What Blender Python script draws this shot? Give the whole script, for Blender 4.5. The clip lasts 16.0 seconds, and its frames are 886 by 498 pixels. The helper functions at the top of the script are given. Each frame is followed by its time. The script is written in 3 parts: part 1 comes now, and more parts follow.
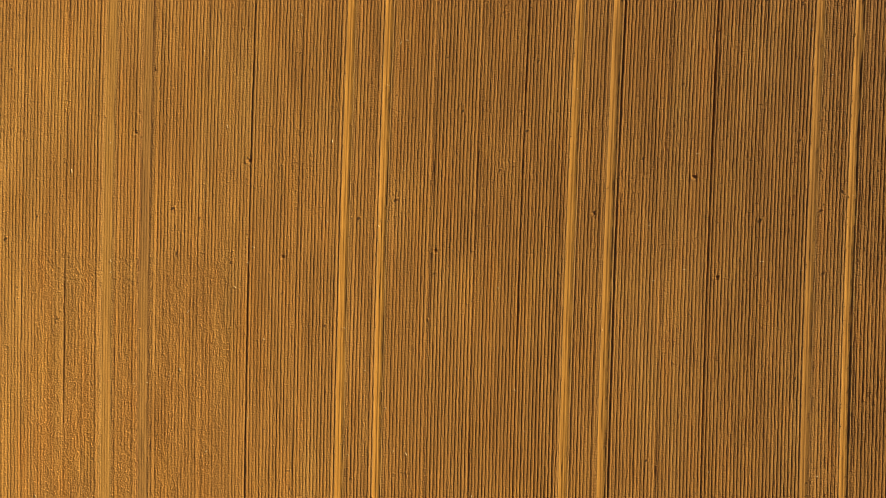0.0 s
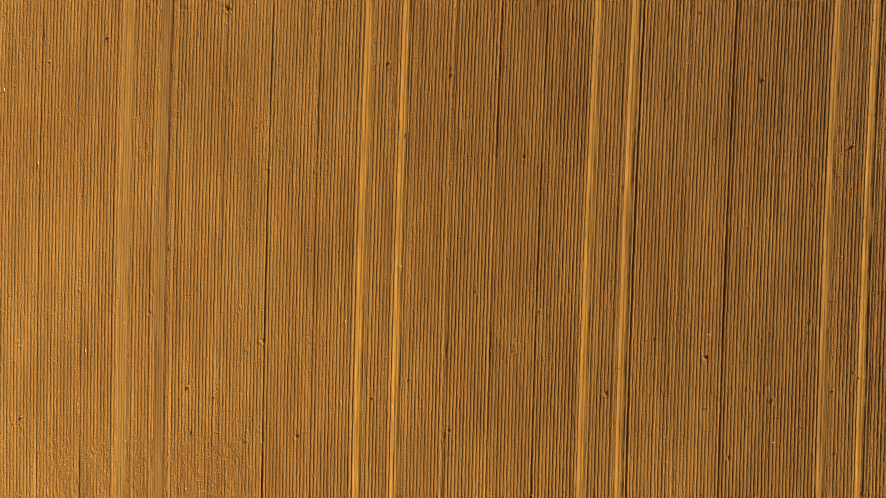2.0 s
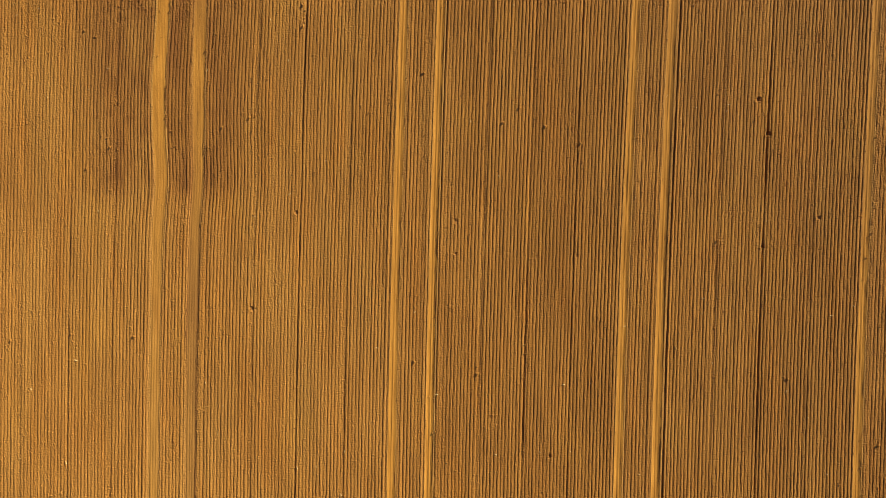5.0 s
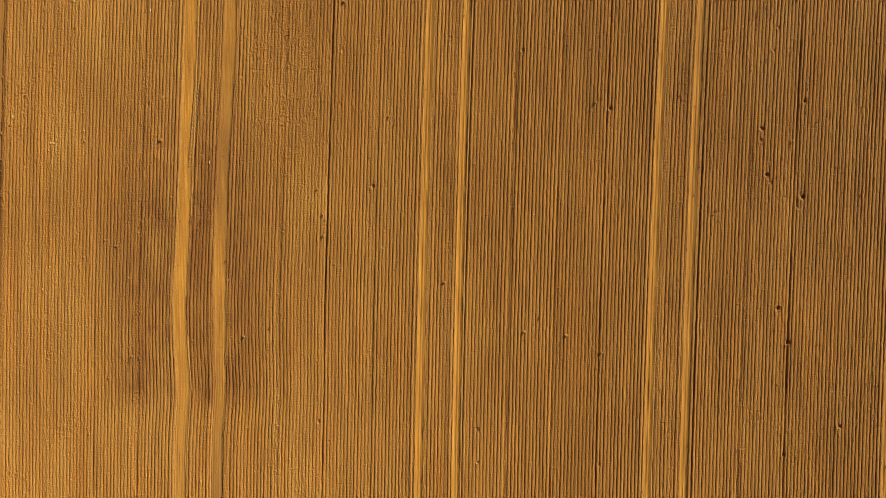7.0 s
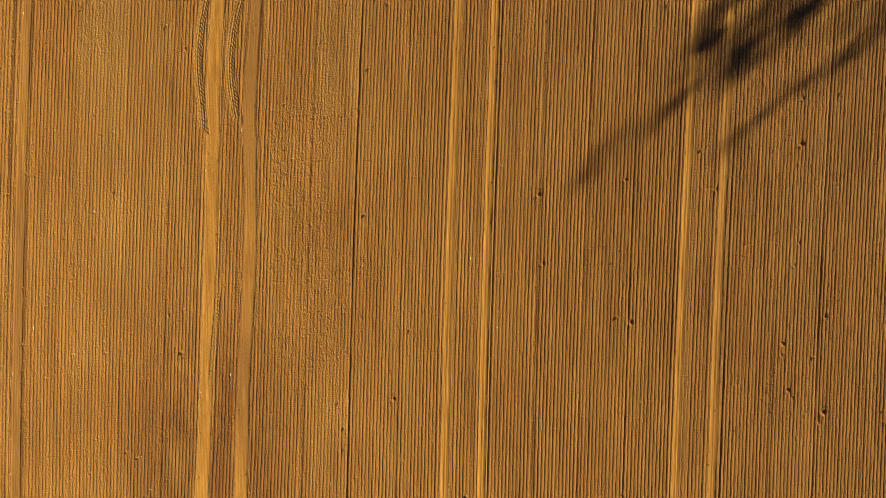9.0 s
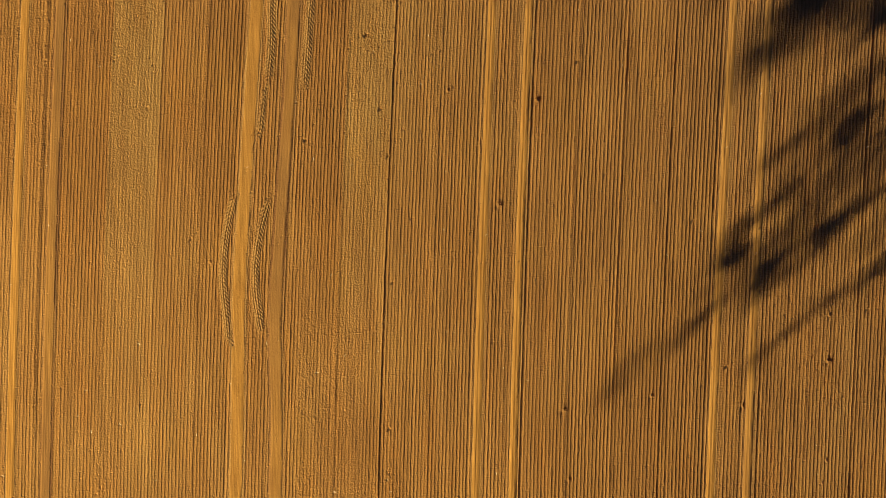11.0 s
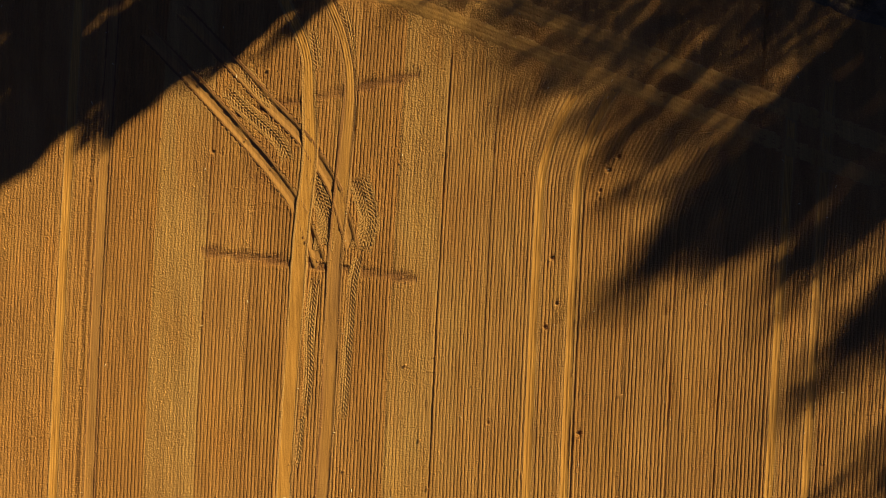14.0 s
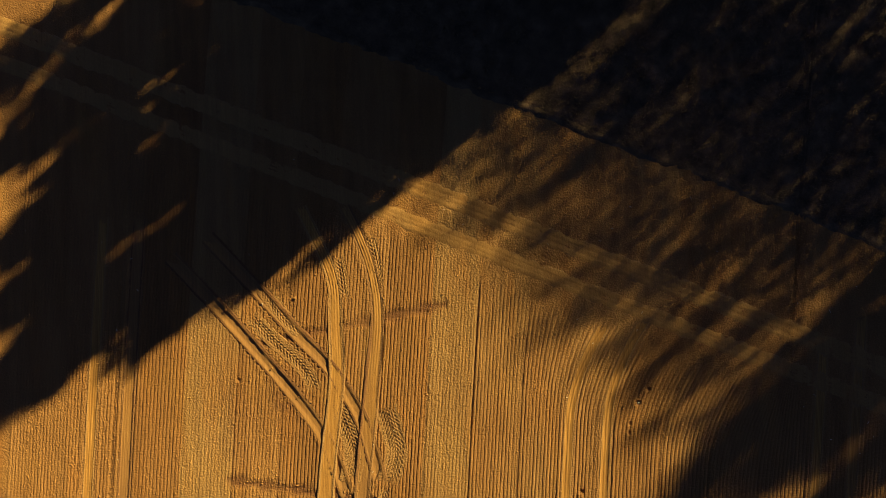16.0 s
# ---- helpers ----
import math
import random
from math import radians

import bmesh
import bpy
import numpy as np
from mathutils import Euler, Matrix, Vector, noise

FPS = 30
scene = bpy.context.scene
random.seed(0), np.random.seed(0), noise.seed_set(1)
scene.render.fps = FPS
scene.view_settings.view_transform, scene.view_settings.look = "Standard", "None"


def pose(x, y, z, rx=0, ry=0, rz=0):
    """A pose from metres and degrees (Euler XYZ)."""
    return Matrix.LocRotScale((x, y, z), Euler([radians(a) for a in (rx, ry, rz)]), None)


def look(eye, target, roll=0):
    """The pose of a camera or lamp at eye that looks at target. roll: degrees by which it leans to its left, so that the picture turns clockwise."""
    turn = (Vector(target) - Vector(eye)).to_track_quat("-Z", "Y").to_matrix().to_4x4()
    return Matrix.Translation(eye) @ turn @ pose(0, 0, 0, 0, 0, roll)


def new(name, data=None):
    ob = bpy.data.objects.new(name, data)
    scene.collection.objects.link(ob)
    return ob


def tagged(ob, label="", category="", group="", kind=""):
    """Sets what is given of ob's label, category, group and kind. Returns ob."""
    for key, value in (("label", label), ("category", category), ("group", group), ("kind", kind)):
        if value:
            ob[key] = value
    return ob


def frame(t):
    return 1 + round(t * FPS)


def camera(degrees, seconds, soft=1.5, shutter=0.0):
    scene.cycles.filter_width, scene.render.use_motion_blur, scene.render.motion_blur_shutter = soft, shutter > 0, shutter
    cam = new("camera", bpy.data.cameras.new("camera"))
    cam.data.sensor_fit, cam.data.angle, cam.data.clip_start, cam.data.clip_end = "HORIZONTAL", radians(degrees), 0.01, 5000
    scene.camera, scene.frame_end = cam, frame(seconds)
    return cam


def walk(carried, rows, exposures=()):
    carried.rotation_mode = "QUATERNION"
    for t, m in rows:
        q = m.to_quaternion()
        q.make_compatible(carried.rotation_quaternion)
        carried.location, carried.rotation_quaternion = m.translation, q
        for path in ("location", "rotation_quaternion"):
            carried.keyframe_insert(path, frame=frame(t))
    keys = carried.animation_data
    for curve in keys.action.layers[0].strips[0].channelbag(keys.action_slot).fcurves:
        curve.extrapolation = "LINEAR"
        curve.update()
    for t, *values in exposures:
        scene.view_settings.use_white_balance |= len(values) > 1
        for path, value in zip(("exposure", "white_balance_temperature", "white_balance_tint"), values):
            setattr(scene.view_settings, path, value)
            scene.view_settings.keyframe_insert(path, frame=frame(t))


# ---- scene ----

# ---------------------------------------------------------------- camera
cam = camera(70.0, 16.0, soft=0.9)
ROWS = [
    (0.0, 0.000, 0.000, 29.857, 0.366, 1.799, -0.000),
    (0.5, -0.098, 2.038, 29.936, 0.340, 1.804, -0.104),
    (1.0, -0.265, 4.114, 30.018, 0.337, 1.773, -0.317),
    (1.5, -0.438, 6.306, 30.050, 0.348, 1.734, -0.355),
    (2.0, -0.613, 8.548, 30.100, 0.361, 1.693, -0.400),
    (2.5, -0.816, 10.815, 30.170, 0.410, 1.608, -0.570),
    (3.0, -0.987, 13.103, 30.234, 0.470, 1.590, -0.724),
    (3.2, -1.033, 14.041, 30.262, 0.474, 1.619, -0.743),
    (5.3, -1.715, 24.326, 30.375, 0.371, 1.760, -1.313),
    (5.5, -1.803, 25.318, 30.424, 0.366, 1.742, -1.390),
    (6.0, -2.008, 27.815, 30.472, 0.381, 1.692, -1.518),
    (6.5, -2.209, 30.357, 30.500, 0.383, 1.667, -1.636),
    (7.0, -2.412, 32.964, 30.554, 0.302, 1.651, -1.781),
    (7.5, -2.592, 35.536, 30.579, 0.264, 1.642, -1.816),
    (8.0, -2.737, 38.106, 30.614, 0.276, 1.695, -1.920),
    (8.5, -2.920, 40.699, 30.632, 0.293, 1.658, -1.955),
    (9.0, -3.082, 43.296, 30.652, 0.331, 1.654, -1.989),
    (9.2, -3.131, 44.342, 30.666, 0.343, 1.675, -2.012),
    (11.3, -3.890, 55.231, 30.749, 0.429, 1.946, -2.259),
    (11.5, -3.976, 56.279, 30.728, 0.434, 1.946, -2.190),
    (12.0, -4.258, 58.908, 30.738, 0.463, 1.839, -2.210),
    (12.5, -4.466, 61.534, 30.692, 0.596, 1.863, -2.155),
    (13.0, -4.656, 64.195, 30.680, 0.701, 1.930, -2.202),
    (13.5, -4.876, 66.976, 30.648, 0.641, 1.903, -2.186),
    (14.0, -5.064, 69.817, 30.606, 0.488, 1.922, -2.189),
    (14.5, -5.286, 72.627, 30.573, 0.447, 1.897, -2.188),
    (15.0, -5.551, 75.384, 30.519, 0.528, 1.852, -2.211),
    (15.5, -5.789, 78.158, 30.495, 0.571, 1.849, -2.229),
    (16.0, -5.995, 80.952, 30.486, 0.575, 1.903, -2.275),
]
STOPS = [(0.0, 1.20, 6500, 10), (3.0, 1.22, 6500, 10), (5.5, 1.25, 6360, 10), (9.0, 1.25, 6360, 10), (12.5, 1.21, 6500, 10), (14.5, 1.22, 6650, 10), (16.0, 1.27, 6700, 10)]
walk(cam, [(t, pose(*p)) for t, *p in ROWS], STOPS)

# ---------------------------------------------------------------- light
SUN_EL, SUN_AZ = 21.0, 39.0          # elevation, and angle from +x towards +y of the side the sun stands on
el, az = radians(SUN_EL), radians(SUN_AZ)
TO_SUN = Vector((math.cos(el) * math.cos(az), math.cos(el) * math.sin(az), math.sin(el)))
world = bpy.data.worlds.new("sky")
scene.world = world
world.use_nodes = True
wn = world.node_tree.nodes
sky = wn.new("ShaderNodeTexSky")
sky.sky_type, sky.sun_disc = "NISHITA", False
sky.ozone_density = 8.0
sky.sun_elevation, sky.sun_rotation = el, math.pi / 2 - az
clear = wn.new("ShaderNodeMix")
clear.data_type, clear.blend_type = "RGBA", "MULTIPLY"
clear.inputs[0].default_value, clear.inputs[7].default_value = 1.0, (1.03, 0.84, 1.50, 1)
world.node_tree.links.new(sky.outputs[0], clear.inputs[6])
world.node_tree.links.new(clear.outputs[2], wn["Background"].inputs[0])
wn["Background"].inputs[1].default_value = 0.0145
lamp = bpy.data.lights.new("sun", "SUN")
lamp.energy, lamp.angle, lamp.color = 5.0, radians(0.7), (1.0, 0.845, 0.58)
sun = new("sun", lamp)
sun.matrix_world = look(tuple(TO_SUN * 60), (0, 0, 0))


# ---------------------------------------------------------------- materials
class Nodes:
    """Short hand for building a node material."""

    def __init__(self, name):
        self.mat = bpy.data.materials.new(name)
        self.mat.use_nodes = True
        self.tree = self.mat.node_tree
        self.bsdf = self.tree.nodes["Principled BSDF"]
        self.bsdf.inputs["Specular IOR Level"].default_value = 0.15
        self.bsdf.inputs["Diffuse Roughness"].default_value = 0.35
        self.co = self.tree.nodes.new("ShaderNodeTexCoord").outputs["Object"]

    def link(self, a, b):
        self.tree.links.new(a, b)

    def noise(self, scale, detail=3.0, stretch=None, rough=0.55):
        n = self.tree.nodes.new("ShaderNodeTexNoise")
        n.inputs["Scale"].default_value, n.inputs["Detail"].default_value, n.inputs["Roughness"].default_value = scale, detail, rough
        src = self.co
        if stretch:
            m = self.tree.nodes.new("ShaderNodeMapping")
            m.inputs["Scale"].default_value = stretch
            self.link(src, m.inputs["Vector"])
            src = m.outputs["Vector"]
        self.link(src, n.inputs["Vector"])
        return n.outputs["Fac"]

    def ramp(self, fac, *stops):
        r = self.tree.nodes.new("ShaderNodeValToRGB")
        while len(r.color_ramp.elements) < len(stops):
            r.color_ramp.elements.new(0.5)
        for e, (p, c) in zip(r.color_ramp.elements, stops):
            e.position = p
            e.color = (*c, 1) if len(c) == 3 else c
        self.link(fac, r.inputs["Fac"])
        return r.outputs["Color"]

    def mix(self, fac, a, b, how="MIX"):
        m = self.tree.nodes.new("ShaderNodeMix")
        m.data_type, m.blend_type = "RGBA", how
        for value, slot in ((fac, m.inputs[0]), (a, m.inputs[6]), (b, m.inputs[7])):
            if isinstance(value, bpy.types.NodeSocket):
                self.link(value, slot)
            else:
                slot.default_value = value if isinstance(value, float) else (*value, 1)
        return m.outputs[2]

    def attr(self, name):
        a = self.tree.nodes.new("ShaderNodeAttribute")
        a.attribute_name = name
        return a.outputs["Fac"]

    def math(self, how, a, b):
        m = self.tree.nodes.new("ShaderNodeMath")
        m.operation, m.use_clamp = how, True
        for value, slot in ((a, m.inputs[0]), (b, m.inputs[1])):
            if isinstance(value, bpy.types.NodeSocket):
                self.link(value, slot)
            else:
                slot.default_value = value
        return m.outputs[0]

    def grains(self, scale):
        v = self.tree.nodes.new("ShaderNodeTexVoronoi")
        v.feature = "SMOOTH_F1"
        v.inputs["Scale"].default_value, v.inputs["Smoothness"].default_value = scale, 0.4
        self.link(self.co, v.inputs["Vector"])
        return self.math("SUBTRACT", 1.0, v.outputs["Distance"])

    def bump(self, height, strength, distance):
        b = self.tree.nodes.new("ShaderNodeBump")
        b.inputs["Strength"].default_value, b.inputs["Distance"].default_value = strength, distance
        self.link(height, b.inputs["Height"])
        last = self.bsdf.inputs["Normal"]
        if last.is_linked:
            self.link(last.links[0].from_socket, b.inputs["Normal"])
        self.link(b.outputs["Normal"], last)

    def done(self, colour, rough=0.95):
        if isinstance(colour, bpy.types.NodeSocket):
            self.link(colour, self.bsdf.inputs["Base Color"])
        else:
            self.bsdf.inputs["Base Color"].default_value = (*colour, 1)
        self.bsdf.inputs["Roughness"].default_value = rough
        return self.mat


def soil_colour(n):
    """Loam: ochre to reddish brown in broad patches, with fine speckle."""
    broad = n.ramp(n.attr("tone"), (0.0, (0.250, 0.117, 0.025)), (0.5, (0.302, 0.150, 0.034)), (1.0, (0.330, 0.186, 0.046)))
    broad = n.mix(1.0, broad, n.ramp(n.noise(0.16, 4.0), (0.30, (0.91, 0.89, 0.88)), (0.70, (1.09, 1.11, 1.12))), "MULTIPLY")
    rusty = n.ramp(n.noise(0.7, 4.0, (1.6, 0.22, 1.0)), (0.50, (0, 0, 0)), (0.72, (0.46, 0.46, 0.46)))
    broad = n.mix(rusty, broad, (0.330, 0.142, 0.024))
    amber = n.ramp(n.noise(0.33, 5.0, (1.3, 0.7, 1.0), 0.62), (0.52, (0, 0, 0)), (0.70, (0.32, 0.32, 0.32)))
    broad = n.mix(amber, broad, (0.345, 0.178, 0.030))
    streak = n.ramp(n.noise(1.0, 3.0, (2.2, 0.16, 1.0)), (0.35, (0.86, 0.85, 0.84)), (0.65, (1.09, 1.09, 1.08)))
    fine = n.ramp(n.noise(16.0, 4.0, None, 0.7), (0.30, (0.74, 0.72, 0.70)), (0.70, (1.22, 1.22, 1.2)))
    return n.mix(1.0, n.mix(1.0, broad, streak, "MULTIPLY"), fine, "MULTIPLY")


def make_soil():
    n = Nodes("tilled_soil")
    base = soil_colour(n)
    dry = n.mix(n.math("MULTIPLY", n.attr("packed"), 0.8), base, (0.38, 0.205, 0.055))
    # dark mix: damp ground, and the shade painted into the pits
    wet = n.mix(n.math("MULTIPLY", n.attr("moist_shade"), 0.88), dry, (0.160, 0.068, 0.018))
    n.bump(n.grains(13.0), 0.5, 0.05)
    n.bump(n.noise(9.0, 4.0, (1.0, 0.5, 1.0), 0.75), 0.45, 0.05)
    n.bump(n.noise(48.0, 3.0, None, 0.7), 0.6, 0.015)
    return n.done(wet)


def make_track_soil():
    n = Nodes("packed_soil")
    broad = n.ramp(n.noise(0.45, 4.0), (0.3, (0.384, 0.185, 0.032)), (0.7, (0.470, 0.241, 0.044)))
    streak = n.ramp(n.noise(1.0, 4.0, (13.0, 0.22, 1.0)), (0.3, (0.62, 0.60, 0.56)), (0.7, (1.24, 1.24, 1.22)))
    fine = n.ramp(n.noise(30.0, 3.0), (0.3, (0.9, 0.89, 0.88)), (0.7, (1.08, 1.08, 1.08)))
    c = n.mix(1.0, n.mix(1.0, broad, streak, "MULTIPLY"), fine, "MULTIPLY")
    c = n.mix(n.attr("worn"), soil_colour(n), c)
    c = n.mix(n.math("MULTIPLY", n.attr("moist_shade"), 0.6), c, (0.20, 0.10, 0.03))
    n.bump(n.noise(14.0, 4.0, (1.0, 0.6, 1.0), 0.7), 0.6, 0.03)
    return n.done(c, 0.9)


def make_verge():
    n = Nodes("verge_turf")
    c = n.ramp(n.noise(1.3, 5.0), (0.3, (0.080, 0.056, 0.020)), (0.55, (0.17, 0.108, 0.038)), (0.75, (0.27, 0.170, 0.062)))
    c = n.mix(1.0, c, n.ramp(n.noise(24.0, 4.0), (0.3, (0.6, 0.62, 0.6)), (0.7, (1.3, 1.25, 1.2))), "MULTIPLY")
    n.bump(n.noise(14.0, 5.0, None, 0.7), 0.9, 0.06)
    return n.done(c)


def make_plain(name, colour, vary=0.25, scale=9.0, rough=0.9):
    n = Nodes(name)
    c = n.mix(1.0, colour, n.ramp(n.noise(scale, 4.0), (0.3, (1 - vary,) * 3), (0.7, (1 + vary,) * 3)), "MULTIPLY")
    n.bump(n.noise(scale * 3, 4.0), 0.5, 0.01)
    return n.done(c, rough)


SOIL, TRACK, VERGE = make_soil(), make_track_soil(), make_verge()


def make_clod():
    n = Nodes("clod_soil")
    c = n.mix(1.0, soil_colour(n), (1.25, 1.24, 1.22), "MULTIPLY")
    return n.done(n.mix(n.math("MULTIPLY", n.attr("moist_shade"), 0.8), c, (0.160, 0.068, 0.018)))


CLOD = make_clod()
STRAW = make_plain("straw", (0.72, 0.60, 0.34), 0.15, 12.0, 0.7)
GRASS = make_plain("grass_blade", (0.20, 0.125, 0.042), 0.4, 2.0, 0.7)
BARK = make_plain("bark", (0.11, 0.085, 0.06), 0.3, 9.0)
LEAF = make_plain("leaf", (0.07, 0.09, 0.025), 0.3, 3.0, 0.6)

# ---------------------------------------------------------------- plan of the field
# Rows run along y and bend gently; u names a row by where it would cross y = 0.
LANE_U = [-27.05, -16.17, -4.745, 5.918, 17.02]
LANE_A = [0.0020, 0.0133, 0.0280, 0.0384, 0.0393]
LANE_B = [0.00060, 0.000603, 0.000435, 0.000497, 0.000617]
GAUGE = 1.8
EDGE_Y, EDGE_SLOPE = 86.60, -0.437      # where tilled soil meets the verge
EDGE_COS = 1 / math.hypot(1, EDGE_SLOPE)
ROW = 0.165


def edge_distance(x, y):
    """Metres beyond the field's edge (minus: inside the field)."""
    return (y - EDGE_Y - EDGE_SLOPE * x) * EDGE_COS


def smooth(x, a, b):
    t = np.clip((x - a) / (b - a), 0, 1)
    return t * t * (3 - 2 * t)


def row_x(u, y):
    """Where row u lies at y."""
    x = u + np.interp(u, LANE_U, LANE_A) * y + np.interp(u, LANE_U, LANE_B) * y * y
    near_a = np.exp(-((u + 15.6) / 4.5) ** 2)
    x = x + near_a * (0.11 * np.exp(-((y - 26.5) / 1.6) ** 2) - 0.08 * np.exp(-((y - 31.0) / 2.5) ** 2))
    s = edge_distance(x, y)
    return x + 0.075 * np.clip(s + 13, 0, 6) ** 2 * smooth(u, -9, -4) * (1 - smooth(u, 0.5, 4.5))


# drill passes: left seam (u), seam depth, then tone (-1 brown to 1 straw yellow) and ridge height near and far along the field
# near tones also paint in how light makes the left brighter and yellower
PASSES = [
    (-32.0, 0.00, 0.2, 0.9, -0.3, 0.9), (-28.3, 0.02, 0.2, 0.9, -0.3, 0.9), (-26.0, 0.02, 0.15, 0.9, -0.9, 1.15),
    (-23.66, 0.02, 0.25, 0.8, 0.7, 0.35), (-21.3, 0.035, 0.25, 0.9, -0.1, 0.7), (-19.2, 0.04, 0.15, 1.0, -0.75, 0.95),
    (-17.3, 0.00, 0.05, 0.9, -0.15, 0.9), (-14.65, 0.02, 0.1, 1.0, -0.65, 0.95), (-12.45, 0.035, 0.15, 0.8, 0.7, 0.4),
    (-10.25, 0.055, 0.1, 0.9, 0.3, 0.75), (-7.98, 0.03, 0.05, 0.95, 0.15, 0.8), (-5.9, 0.01, -0.05, 0.9, 0.1, 0.8),
    (-3.67, 0.03, -0.2, 1.0, -0.4, 0.85), (-1.58, 0.055, -0.1, 1.0, -0.05, 0.8), (0.53, 0.05, -0.4, 1.0, 0.0, 0.8),
    (2.64, 0.03, -0.2, 1.0, -0.2, 0.85), (4.87, 0.01, -0.15, 0.95, -0.1, 0.85), (7.1, 0.03, -0.1, 1.0, -0.2, 0.9),
    (9.3, 0.045, -0.05, 1.0, -0.2, 0.9), (11.4, 0.05, -0.2, 1.0, -0.2, 0.9), (13.6, 0.03, -0.05, 1.0, -0.2, 0.9),
    (15.9, 0.01, -0.1, 1.0, -0.2, 0.9), (18.2, 0.03, -0.3, 1.0, -0.2, 0.9),
]


def drill_pass(u, y):
    """Tone (near: with the painted light gradient in it) and ridge height of the drill pass at row u."""
    p = np.array(PASSES)
    k = np.clip(np.searchsorted(p[:, 0], u) - 1, 0, len(p) - 1)
    t = smooth(y, 44, 62)
    return p[k, 2] * (1 - t) + p[k, 4] * t, p[k, 3] * (1 - t) + 1.2 * p[k, 5] * t


def lattice(ny, nx, sy, sx, seed):
    """Smooth random field of ny by nx values, whose blobs are sy by sx cells; mean 0, range about -1 to 1."""
    r = np.random.RandomState(seed)
    gy, gx = int(ny / sy) + 3, int(nx / sx) + 3
    g = r.uniform(-1, 1, (gy, gx))
    py, px = np.arange(ny) / sy, np.arange(nx) / sx
    iy, ix = py.astype(int), px.astype(int)
    fy, fx = py - iy, px - ix
    fy, fx = (fy * fy * (3 - 2 * fy))[:, None], (fx * fx * (3 - 2 * fx))[None]
    a, b = g[np.ix_(iy, ix)], g[np.ix_(iy, ix + 1)]
    c, d = g[np.ix_(iy + 1, ix)], g[np.ix_(iy + 1, ix + 1)]
    return (a * (1 - fx) + b * fx) * (1 - fy) + (c * (1 - fx) + d * fx) * fy


def spline(points, step):
    """Evenly spaced places along a smooth curve through a few points."""
    p = [Vector((*q, 0)) for q in points]
    p = [2 * p[0] - p[1], *p, 2 * p[-1] - p[-2]]
    out = []
    for a, b, c, d in zip(p, p[1:], p[2:], p[3:]):
        n = max(2, int((c - b).length / step))
        for k in range(n):
            t = k / n
            out.append(0.5 * (2 * b + (c - a) * t + (2 * a - 5 * b + 4 * c - d) * t * t + (3 * b - a - 3 * c + d) * t ** 3))
    out.append(p[-2])
    return np.array([(q.x, q.y) for q in out])


def lane_path(lane, side, y0, y1, sway=()):
    """One wheel's path along a lane; sway: (y, metres) by which the driver strayed."""
    y = np.arange(y0, y1, 0.15)
    x = row_x(LANE_U[lane] + 0 * y, y) + side * GAUGE / 2
    if sway:
        w = spline(sway, 0.4)
        x = x + np.interp(y, w[:, 0], w[:, 1])
    return np.stack([x, y], 1)


SWAY_L = [(-16, 0), (22, 0), (26.5, 0.02), (31, -0.08), (36, -0.05), (45, -0.02), (52, -0.18), (57, -0.10), (62, -0.03), (67, 0.05), (71, 0.1), (75, 0.28), (78, 0.03), (80, -0.25), (82, -1.2), (85, -2.9)]
SWAY_R = [(-16, 0), (22, 0), (27, 0.04), (30, 0.12), (36, 0.0), (44, 0.15), (51, -0.12), (57, -0.02), (63, 0.10), (70, 0.06), (75, 0.22), (78, 0.25), (80, -0.1), (82, -0.9), (85, -2.6)]
SWAY_C1 = [(-16, 0), (70, 0), (73.5, -0.2), (75, -0.55), (76.2, -1.2), (77, -2.1)]
SWAY_C2 = [(-16, 0), (70, -0.1), (74, -0.3), (76, -0.7), (77.2, -1.4), (78, -2.2)]
HEAD = [(x, EDGE_Y + EDGE_SLOPE * x) for x in (-34, -24, -14, -4, 6, 16, 26)]


def beside_edge(d):
    """A path at d metres inside the field, parallel to its edge."""
    return spline([(x, y - d / EDGE_COS) for x, y in HEAD], 0.15)


# name, path, half width, depth, lugs, moist
TRACKS = [
    ("z1", lane_path(0, -1, 20, 84), 0.22, 0.02, 0.0, 0.0), ("z2", lane_path(0, 1, 20, 84), 0.26, 0.025, 0.0, 1.0),
    ("a1", lane_path(1, -1, -16, 84, SWAY_L), 0.34, 0.02, 0.3, 0.0), ("a2", lane_path(1, 1, -16, 84, SWAY_R), 0.33, 0.03, 0.3, 0.68),
    ("b1", lane_path(2, -1, -16, 77.8), 0.19, 0.018, 0.0, 0.0), ("b2", lane_path(2, 1, -16, 78.2), 0.19, 0.03, 0.0, 0.0),
    ("c1", lane_path(3, -1, -16, 76.9, SWAY_C1), 0.19, 0.018, 0.0, 0.0), ("c2", lane_path(3, 1, -16, 77.8, SWAY_C2), 0.2, 0.03, 0.0, 0.15),
    ("d1", lane_path(4, -1, -16, 60.0), 0.19, 0.018, 0.0, 0.2), ("d2", lane_path(4, 1, -16, 60.0), 0.2, 0.04, 0.0, 0.0),
    ("e1", beside_edge(5.3), 0.30, -0.020, 0.3, 0.0), ("e2", beside_edge(7.0), 0.24, -0.020, 0.2, 0.0),
    ("g1", spline([(-20.6, 81.7), (-18.0, 78.8), (-16.0, 76.4), (-14.4, 74.4), (-13.08, 72.4), (-12.4, 70.6), (-12.0, 69.3)], 0.1), 0.20, 0.036, 0.0, 0.8),
    ("g2", spline([(-18.7, 82.6), (-16.15, 79.7), (-14.28, 77.5), (-12.68, 75.7), (-11.38, 73.5), (-10.75, 71.5), (-10.45, 69.9)], 0.1), 0.20, 0.036, 0.0, 0.8),
]
